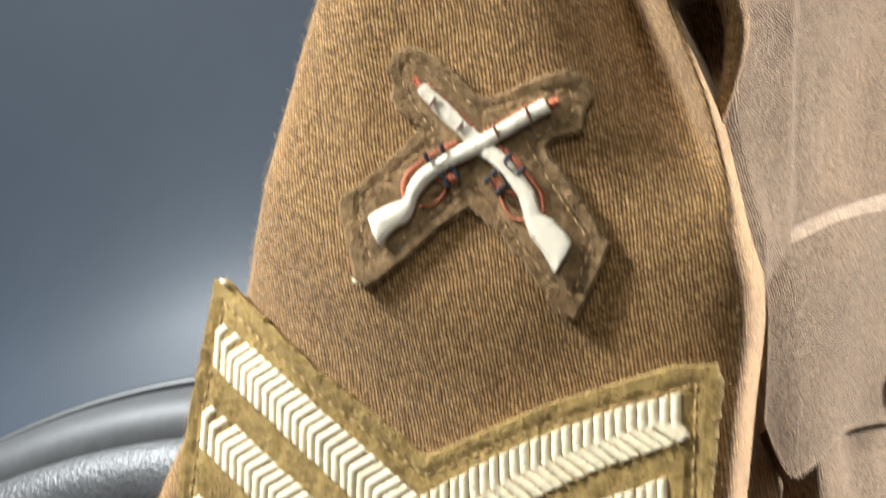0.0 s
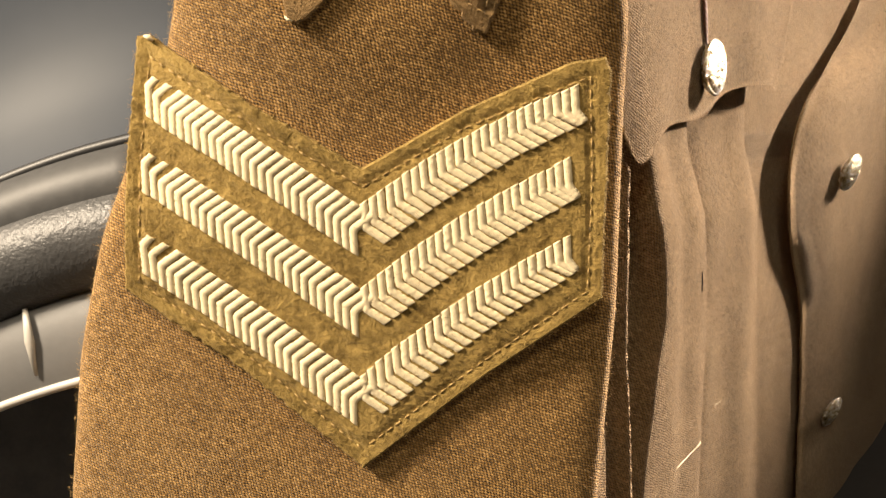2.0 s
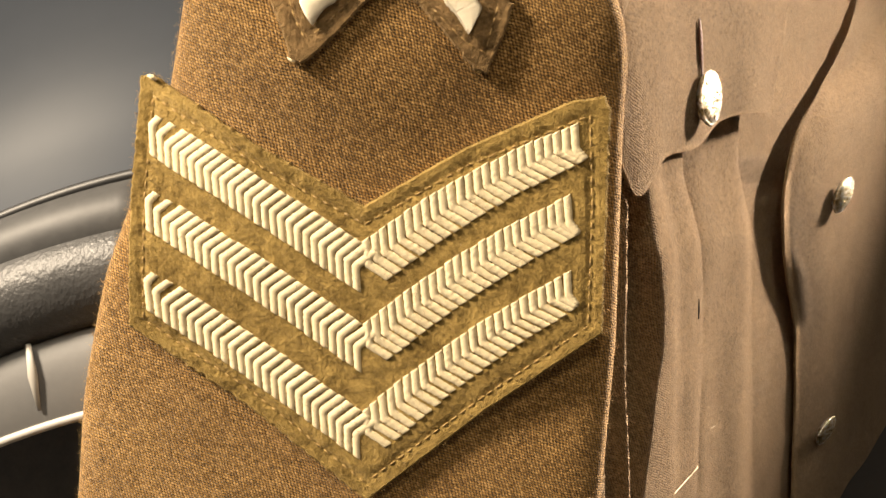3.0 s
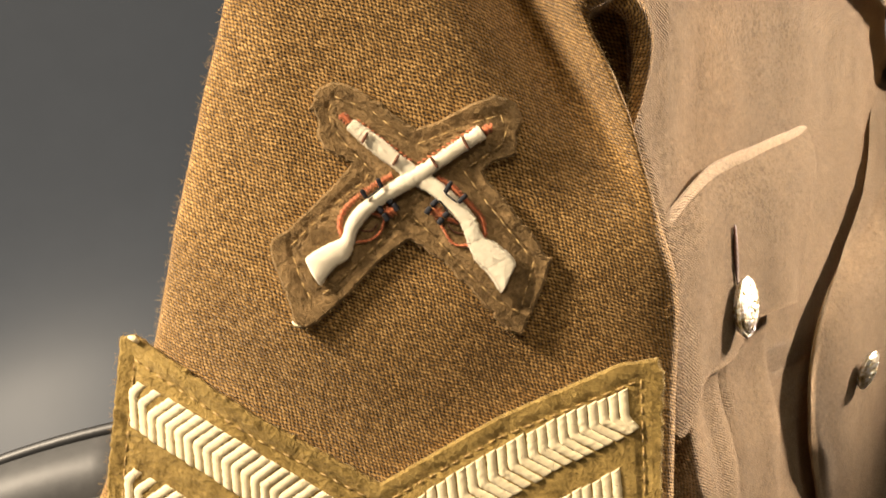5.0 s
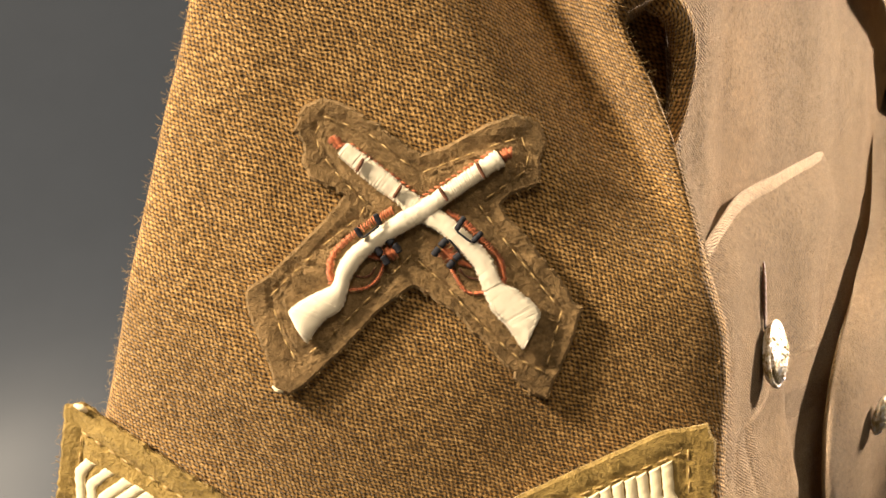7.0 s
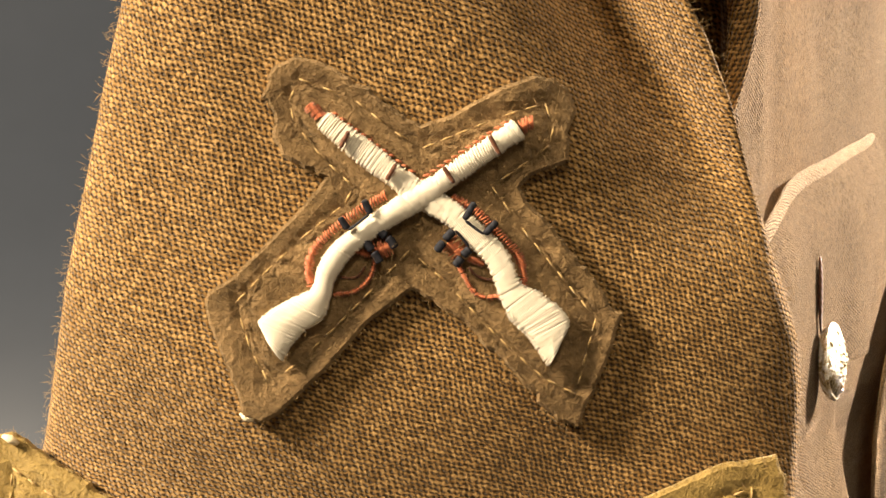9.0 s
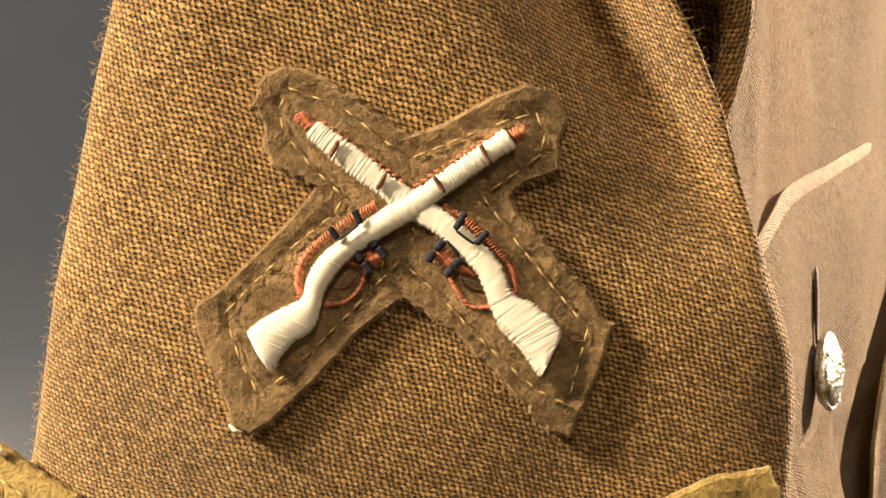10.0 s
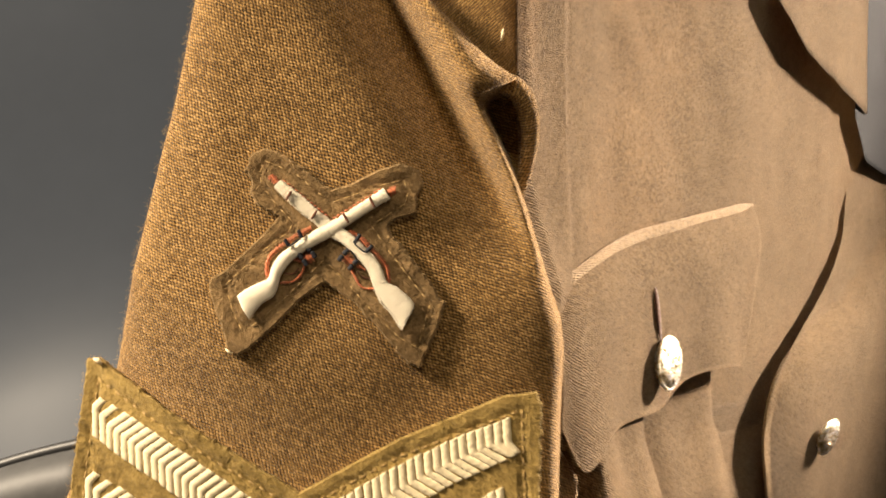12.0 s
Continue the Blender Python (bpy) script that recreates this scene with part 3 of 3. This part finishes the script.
for (ax, az), (bx, bz), lift in (((2.9, 64.8), (1.8, 63.0), 2.75), ((7.9, 60.8), (6.7, 59.1), 2.75), ((18.6, 63.4), (19.6, 61.2), 3.0), ((13.2, 60.2), (14.3, 58.3), 3.0)):
    cord("barrel_band", [(ax, az), ((ax + bx) / 2, (az + bz) / 2), (bx, bz)], 0.27, BROWN, lift)
whipped("muzzle", [(-0.2, 66.6), (-0.8, 67.2), (-1.6, 68.0)], 0.75, 1.45, "orange muzzle stitches")
whipped("muzzle", [(22.2, 64.2), (22.8, 64.5), (23.6, 64.8)], 0.85, 1.5, "orange muzzle stitches")
stitches([(1.1, 67.1), (10.2, 59.4)], badge_point, 1.25, 0.85, 0.12, 0.2 * MM, ORANGE, badge, "barrel_edge", False, 0.15)
stitches([(10.0, 58.7), (21.2, 65.3)], badge_point, 1.35, 0.85, 0.12, 0.2 * MM, ORANGE, badge, "barrel_edge", False, -0.15)
stitches(SEAM, badge_point, 0.98, 1.9, 0.3, 0.14 * MM, GOLD, badge, "badge_stitching")


# ---- the chest ----
def chest_point(s, z, h=0.0):
    """s mm across the breast, z mm up, h mm out of the cloth."""
    t = max(s, 0.0)
    across = 5.85 + 1.125 * t + 0.001 * z - 0.00107 * t * z + 0.00078 * t * t + 0.00025 * z * z
    up = -1.8 - 0.068 * t + 1.038 * z + 0.00067 * t * z - 0.00005 * t * t - 0.00085 * z * z
    x, y = 56 + 0.372 * across, 40 + 0.928 * across - 0.33 * up
    if s < 0:
        g = min(1.0, max(0.0, (66 - z) / 25))
        x, y = x + (0.55 - 0.25 * g) * s, y + 0.6 * s
    return Vector(((x + 0.928 * h) * MM, (y - 0.372 * h) * MM, Z0 + up * MM))


def sheet(name, s0, s1, z0, z1, height, material, parent, label="", thick=1.8, step=2.5, left=None, right=None, low=None, top=None):
    """A thick cloth sheet on the breast; its edges may follow curves of z or s."""
    ns, nz = max(2, int((s1 - s0) / step)), max(2, int((z1 - z0) / step))
    rows, uvs = [], []
    for j in range(nz + 1):
        row, line = [], []
        b = j / nz
        for i in range(ns + 1):
            a = i / ns
            z = z0 + (z1 - z0) * b
            sl, sr = (left(z) if left else s0), (right(z) if right else s1)
            s = sl + (sr - sl) * a
            if low:
                z = low(s) + (top(s) - low(s)) * b
            row.append((s, z, height(s, z)))
            line.append((s if s > 0 else 0.5 * s, z))
        rows.append(row)
        uvs.append(line)
    spots = [[chest_point(*p) for p in r] for r in rows]
    for row, line in zip(spots, uvs):
        run = line[0][0]
        for k in range(1, len(row)):
            run += (row[k] - row[k - 1]).length / MM
            line[k] = (run, line[k][1])
    bm = grid(spots, uvs)
    if thick:
        bm2 = bmesh.new()
        n = bmesh.ops.solidify(bm, geom=bm.faces[:], thickness=thick * MM)
        bm2.free()
    return part(name, bm, material, parent, label)


def bumps(s, z, seed):
    return 2.4 * noise.noise(Vector((s * 0.022, z * 0.012, seed))) + 0.5 * noise.noise(Vector((s * 0.07, z * 0.07, seed)))


def pocket_left(z):
    return float(np.interp(z, [-190, -82, -63, -42, -27, -12, 2, 20], [-4, -2, 3, 9, 9.5, 6, 9, 9]))


def chest_height(s, z):
    a = s - pocket_left(z)
    gutter = (26.0 * math.exp(-((a + 1.5) / 2.4) ** 2) - 8.0 * math.exp(-((a + 8) / 3.5) ** 2)) * min(1.0, max(0.0, (8 - z) / 10))
    lift = min(1.0, max(0.0, (s - 70) / 70))
    rise = min(1.0, max(0.0, (z - 28) / 18)) * (1 - lift)
    return 6.5 * lift * lift * (3 - 2 * lift) + rise * (2.5 + 0.1 * min(40.0, max(0.0, 40 - s))) - 11 * min(1.0, max(0.0, (s + 25) / 30)) - gutter + bumps(s, z, 3.0)


sheet("breast", -45, 330, -190, 190, chest_height, CHEST_PALED, tunic, "tan wool breast of the tunic", 2.0, 1.3, left=lambda z: float(np.interp(z, [30, 60], [-45, -30])))

FLAP_LOW = [(-13, 14), (-9, 6), (-2.5, -1.8), (3, 0), (8.6, 4.5), (18, 8.2), (34, 9.9), (47, 10.7), (57, 14), (66, 17.7), (74, 19.5), (86, 21), (105, 21), (112, 19.3), (135, 19)]
FLAP_TOP = [(-13, 43.5), (0, 46.8), (20, 53.5), (40, 58.5), (62, 62.5), (92, 67.3), (140, 75)]


def flap_low(s):
    return curve_at(FLAP_LOW, s, 1.2)


def flap_top(s):
    return curve_at(FLAP_TOP, s)


def flap_height(s, z):
    dip = 2.8 * math.exp(-((s - 50) / 18) ** 2)
    wave = 1.3 * math.sin(s * 0.15 + 0.4) * max(0, 1 - (z - flap_low(s)) / 45)
    return 0.8 + wave - dip + 0.6 * bumps(s, z, 8.0) - 4.5 * min(1.0, max(0.0, (z - flap_top(s) + 14) / 14)) ** 2


flap = sheet("pocket_flap", -13, 124, 0, 60, flap_height, CHEST_PALED, tunic, "scalloped tan wool pocket flap", 2.2, 2.0, right=lambda z: 111 + 0.3 * z, low=flap_low, top=flap_top)
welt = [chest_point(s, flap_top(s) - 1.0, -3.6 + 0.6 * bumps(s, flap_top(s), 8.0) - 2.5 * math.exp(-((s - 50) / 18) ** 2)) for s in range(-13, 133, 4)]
part("flap_welt", pipe(welt, [(2.0 * min(1.0, 0.35 + 0.2 * min(k, len(welt) - 1 - k))) * MM for k in range(len(welt))], 12, 0.4, Vector((0.9, -0.44, 0))), CHEST_PALED, tunic, "padded welt along the flap's top")
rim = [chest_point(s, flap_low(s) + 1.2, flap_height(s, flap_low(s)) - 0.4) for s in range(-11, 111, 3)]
part("flap_hem", pipe(rim, 0.5 * MM, 8, 0.8, Vector((0.9, -0.44, 0))), CHEST_PALED, tunic, "rolled hem of the flap")


def pocket_height(s, z):
    a = (s - pocket_left(z)) / (110 - pocket_left(z))
    edge = min(1.0, max(0.0, min(a, 1 - a) / 0.035)) ** 0.4
    pleat = 5.0 / (1 + math.exp((s - 50 + 2 * math.sin(z * 0.05)) / 2.0)) - 3.0 * math.exp(-((s - 55) / 6) ** 2) + 2.5 * math.exp(-((s - 92 - 0.05 * z) / 10) ** 2) - 2.0 * math.exp(-((s - 28) / 7) ** 2)
    drop = 5.0 * min(1.0, max(0.0, (z + 16) / 20))
    return -13 + (10.0 + pleat - drop + 0.8 * math.sin(s * 0.09 + z * 0.01)) * edge + bumps(s, z, 5.0)


sheet("breast_pocket", 5, 108, -188, 21, pocket_height, CHEST_PALED, tunic, "pleated tan wool breast pocket", 1.5, 1.6, left=pocket_left)

EDGE = [(-190, 146), (-129, 151), (-89, 158), (-57, 155), (-30, 133), (-8, 126), (5, 129), (16, 138), (27, 157), (40, 187), (67, 230), (85, 240), (100, 260), (112, 284), (140, 345)]
RIDGE = [(-10, 0), (20, 0), (29, 6), (40, 20), (48, 27), (69, 52), (90, 75), (140, 110)]


def front_left(z):
    return curve_at(EDGE, z)


def front_height(s, z):
    """Rises behind the edge; higher up it falls from a rolled ridge to the edge."""
    a = s - front_left(z) - curve_at(RIDGE, z)
    rise = 11 * (1 - math.exp(-a / 18)) if a > 0 else 0.05 * a
    return 0.5 + rise + 0.8 * bumps(s, z, 12.0) + 1.2 * math.sin(z * 0.035 + 1.0)


sheet("front_overlap", 130, 470, -190, 138, front_height, CHEST_PALED, tunic, "overlapping tan wool front with a curved edge", 3.0, 2.6, left=front_left)
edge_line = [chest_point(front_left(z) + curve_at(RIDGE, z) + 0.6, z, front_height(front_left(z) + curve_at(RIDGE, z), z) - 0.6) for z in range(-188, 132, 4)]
part("front_edge", pipe(edge_line, 1.0 * MM, 8, 0.7, Vector((0.9, -0.44, 0))), CHEST_PALED, tunic, "turned cloth edge of the front")
seam = [(312, 66), (318, 10), (325, -52), (345, -72), (380, -81)]
seam = smooth_line([(s, z, 0) for s, z in seam], 6)
part("front_seam", pipe([chest_point(p.x, p.y, front_height(p.x, p.y) + 0.1) for p in seam], 0.5 * MM, 6, 0.5, Vector((0.9, -0.44, 0))), OLIVE, tunic, "dark stitched seam")
sheet("collar", 140, 251, 0, 60, lambda s, z: 1.5 + 0.8 * bumps(s, z, 15.0), CHEST_PALED, tunic, "pale tan wool collar fall", 3.0, 3.0, low=lambda s: float(np.interp(s, [140, 171, 212, 247, 251], [142, 129.4, 121.3, 117.3, 117])), top=lambda s: 186.0)
# Added sheet over the breast; its colour stands in for the opening's shade.
sheet("neck_shade_sheet", 236, 420, 88, 190, lambda s, z: 0.5, NECK_SHADE, tunic, "near-black sheet painted as the shade in the neck opening", 1.0, 3.0, low=lambda s: float(np.interp(s, [236, 252, 300], [114, 98, 94])), top=lambda s: 190.0)


# ---- buttons, marks and loose threads ----
def button(name, s, z, h, tilt, out, big=1.0):
    """A domed gilt button with a raised crest and rim."""
    thing = part(name, dome(8.6, 2.8), GILT, tunic, "domed gilt metal button with a raised crest")
    place = chest_point(s, z, h)
    out = Vector(out).normalized()
    turn = out.to_track_quat("Z", "Y").to_matrix().to_4x4()
    thing.matrix_basis = Matrix.Translation(place) @ Matrix.Rotation(radians(tilt), 4, "Y") @ turn @ Matrix.Scale(big, 4)
    rim_pts = [Vector((8.3 * MM * math.cos(a), 8.3 * MM * math.sin(a), 0.4 * MM)) for a in (2 * math.pi * k / 32 for k in range(33))]
    rim_ob = part("rim", pipe(rim_pts, 0.7 * MM, 6, up=Vector((0, 0, 1)), taper=False), GILT, thing)
    bm = bmesh.new()
    for k in range(26):
        a, r = k * 2.4, 1.0 + 0.25 * k
        p = Vector((r * math.cos(a), r * math.sin(a), 2.5 - 0.03 * r * r)) * MM
        q = p + Vector((math.cos(a * 1.7), math.sin(a * 1.7), -0.1)) * 1.7 * MM
        pipe([p, p.lerp(q, 0.5) + Vector((0, 0, 0.35 * MM)), q], 0.6 * MM, 6, up=Vector((0, 0, 1)), bm=bm)
    part("crest", bm, GILT, thing)
    return thing


def dome(radius, height):
    bm = bmesh.new()
    rows = []
    for i in range(10):
        a = math.pi / 2 * i / 9
        r = max(0.02, radius * math.sin(a))
        rows.append([Vector((r * math.cos(b), r * math.sin(b), height * math.cos(a))) * MM for b in (2 * math.pi * k / 32 for k in range(32))])
    rows.append([Vector((radius * 0.9 * math.cos(b), radius * 0.9 * math.sin(b), -1.2)) * MM for b in (2 * math.pi * k / 32 for k in range(32))])
    return grid(rows, closed=True, bm=bm)


button("button", 50, 24.3, flap_height(50, 24.3) + 2.6, 0, (0.894, -0.447, 0), 0.86)
button("button", 159, -6.8, front_height(159, -6.8) + 3.0, 22, (0.84, -0.54, 0.0), 0.84)
button("button", 170, -99, front_height(170, -99) + 3.0, 26, (0.84, -0.54, 0.0), 0.84)
hole = [chest_point(s, z, flap_height(s, z) + 0.5) for s, z in ((48, 45), (48.7, 41), (49.8, 36), (51, 30))]
part("buttonhole", pipe(hole, 1.2 * MM, 8, 0.4, Vector((0.9, -0.44, 0))), BROWN, tunic, "dark stitched buttonhole")
mark = [chest_point(40, z, pocket_height(40, z) + 0.1) for z in (-30.5, -33, -36)]
part("dark_fibre", pipe(mark, 0.3 * MM, 5), BLACK, tunic, "short dark thread on the pocket")
loose = [chest_point(s, z, pocket_height(s, z) + 0.25) for s, z in ((8, -88), (26, -84), (42, -81), (58, -78), (74, -75.5))]
part("loose_thread", pipe(loose, 0.17 * MM, 5), CREAM, tunic, "pale loose thread on the pocket")
lint_at = fold_point(math.pi * 0.27, 97)
lint = [lint_at + Vector((0.0, -0.0008, 0.0012)), lint_at + Vector((-0.0001, -0.001, 0.0)), lint_at + Vector((-0.0004, -0.0008, -0.0013))]
part("lint", pipe(lint, 0.35 * MM, 6), CREAM, tunic, "short pale lint on the fold")
corner = [patch_point(-44.2, 30.2, 1.6), patch_point(-43.0, 29.9, 2.0), patch_point(-42.2, 29.2, 1.6)]
part("loose_thread", pipe(corner, 0.6 * MM, 6), CREAM, tunic, "pale thread end at the patch's corner")
corner = [badge_point(-12.4, 32.9, 1.0), badge_point(-11.8, 32.3, 1.4), badge_point(-10.9, 32.0, 1.2)]
part("loose_thread", pipe(corner, 0.3 * MM, 6), CREAM, tunic, "pale thread end at the badge's corner")

# ---- what stands behind the sleeve ----
def axis(x, drop, y):
    """A place along the slanting seal, mm; drop is measured down from it."""
    t = max(x, -150)
    return Vector((x * MM, y * MM, Z0 + (7.3 + 0.2 * (t + 60) - 0.0027 * (t + 60) ** 2 + 0.69 * (x - t) + drop) * MM))


bar = tagged(empty("padded_bar"), "grey padded bar in grained vinyl behind the sleeve", "bar")
part("grained_roll", pipe([axis(x, -21.5, 22) for x in range(-240, -45, 5)], 12 * MM, 40), TUBE, bar, "dark grey grained vinyl roll")
part("smooth_sheath", pipe([axis(x, -11, 25.5) for x in range(-240, -45, 5)], 10.5 * MM, 32), SHEATH, bar, "smooth scuffed grey sheath")
case = tagged(empty("plastic_tray"), "frosted grey plastic tray with a pale rim", "tray")
rows = [[axis(x, d, y) for x in range(-240, -46, 6)] for d, y in ((-30, 34), (-31.5, 18), (-34, 15), (-43, 14.5), (-51.5, 14), (-53.5, 15), (-53.5, 34))]
part("body", grid(rows), TRAY, case)
part("rim", pipe([axis(x, -52.8, 14.2) for x in range(-240, -46, 6)], 1.1 * MM, 8), LIP, case, "pale translucent rim")
part("rib", pipe([axis(-84, -32, 14.4), axis(-83.2, -40, 13.9), axis(-82, -48.5, 13.5)], [1.6 * MM, 1.3 * MM, 1.0 * MM], 8, 0.6), LIP, case, "pale moulded rib")
tagged(part("gasket", pipe([axis(x, 0, 24) for x in range(-240, -40, 5)], 1.5 * MM, 10), GASKET), "black rubber seal along a panel", "seal")


def slab(name, x0, x1, y0, y1, z0, z1, material, label=""):
    bm = bmesh.new()
    bmesh.ops.create_cube(bm, size=1)
    for v in bm.verts:
        v.co = Vector(((x0 + x1) / 2 + v.co.x * (x1 - x0), (y0 + y1) / 2 + v.co.y * (y1 - y0), (z0 + z1) / 2 + v.co.z * (z1 - z0)))
    return tagged(part(name, bm, material, smooth=False), label, kind="structure")


rows = [[Vector((x * MM, (25 + 26 * (1 - math.exp(-d / 30))) * MM, 0)) + Vector((0, 0, axis(x, d - 0.5, 0).z)) for x in range(-400, 0, 10)] for d in range(0, 330, 10)]
tagged(part("wall_panel", grid(rows), PANEL), "smooth satin grey panel", kind="structure")
slab("wall_board", -0.5, 0.02, 0.105, 0.125, 0.9, 1.30, BOARD, "dark board in shadow")
slab("plinth", -0.6, 0.6, -0.12, 0.6, 0.95, 1.075, VOID, "dark display plinth")
slab("plinth_base", -0.5, 0.5, -0.02, 0.5, 0.0, 0.95, VOID, "dark plinth base")
slab("floor", -2, 2, -2.5, 1.5, -0.1, 0.0, ROOM)
slab("ceiling", -2, 2, -2.5, 1.5, 2.6, 2.7, ROOM)
slab("wall_north", -2, 2, 1.5, 1.6, 0, 2.6, ROOM)
slab("wall_south", -2, 2, -2.6, -2.5, 0, 2.6, ROOM)
slab("wall_west", -2.1, -2, -2.5, 1.5, 0, 2.6, ROOM)
slab("wall_east", 2, 2.1, -2.5, 1.5, 0, 2.6, ROOM)


# ---- loose fibres on the wool ----
def fibres(name, spots, material, parent, label):
    """Fine curved hairs; each spot is a place, a way out and a length in mm."""
    bm = bmesh.new()
    for place, out, size in spots:
        side = Vector((random.uniform(-1, 1), random.uniform(-0.3, 0.3), random.uniform(-1, 1))).normalized()
        a = place
        b = a + (out * 0.5 + side * 0.5) * size * MM * 0.5
        c = b + (out * 0.15 + side * 0.9 + Vector((0, 0, random.uniform(-0.5, 0.5)))) * size * MM * 0.5
        pipe([a, b, c], random.uniform(0.016, 0.032) * MM, 3, bm=bm)
    return tagged(part(name, bm, material, parent, label), kind="stuff")


spots = []
for k in range(9000):
    z = random.uniform(-75, 110)
    u = math.pi * random.random() if k % 2 else random.choice((random.uniform(-0.5, 0.5), math.pi + random.uniform(-0.5, 0.5)))
    spots.append((sleeve_point(u, z), Vector((math.cos(u), -abs(math.sin(u)) - 0.2, 0)).normalized(), random.uniform(0.6, 1.7)))
fibres("sleeve_fuzz", spots, FIBRE, tunic, "fine loose wool fibres")


def inside(x, y, outline):
    odd = False
    for (x0, y0), (x1, y1) in zip(outline, outline[1:] + outline[:1]):
        if (y0 > y) != (y1 > y) and x < (x1 - x0) * (y - y0) / (y1 - y0) + x0:
            odd = not odd
    return odd


for outline, place, thick, parent, count in ((PATCH, patch_point, 1.2, chevrons, 2200), (FELT_EDGE, badge_point, 0.9, badge, 1300)):
    spots = []
    while len(spots) < count:
        x, z = random.uniform(-56, 54), random.uniform(-68, 76)
        if inside(x, z, outline):
            spots.append((place(x, z, thick), Vector((0, -1, 0)), random.uniform(0.8, 2.4)))
    for (x0, z0), (x1, z1) in zip(outline, outline[1:] + outline[:1]):
        away = Vector((z1 - z0, 0, x0 - x1)).normalized()
        if inside((x0 + x1) / 2 + away.x, (z0 + z1) / 2 + away.z, outline):
            away = -away
        for k in range(int(math.hypot(x1 - x0, z1 - z0) * 5)):
            t = random.random()
            spots.append((place(x0 + (x1 - x0) * t, z0 + (z1 - z0) * t, random.uniform(0.1, thick)), (away + Vector((0, -0.3, 0))).normalized(), random.uniform(0.5, 1.3)))
    fibres("felt_fuzz", spots, FELT_FIBRE, parent, "fine felt fibres")
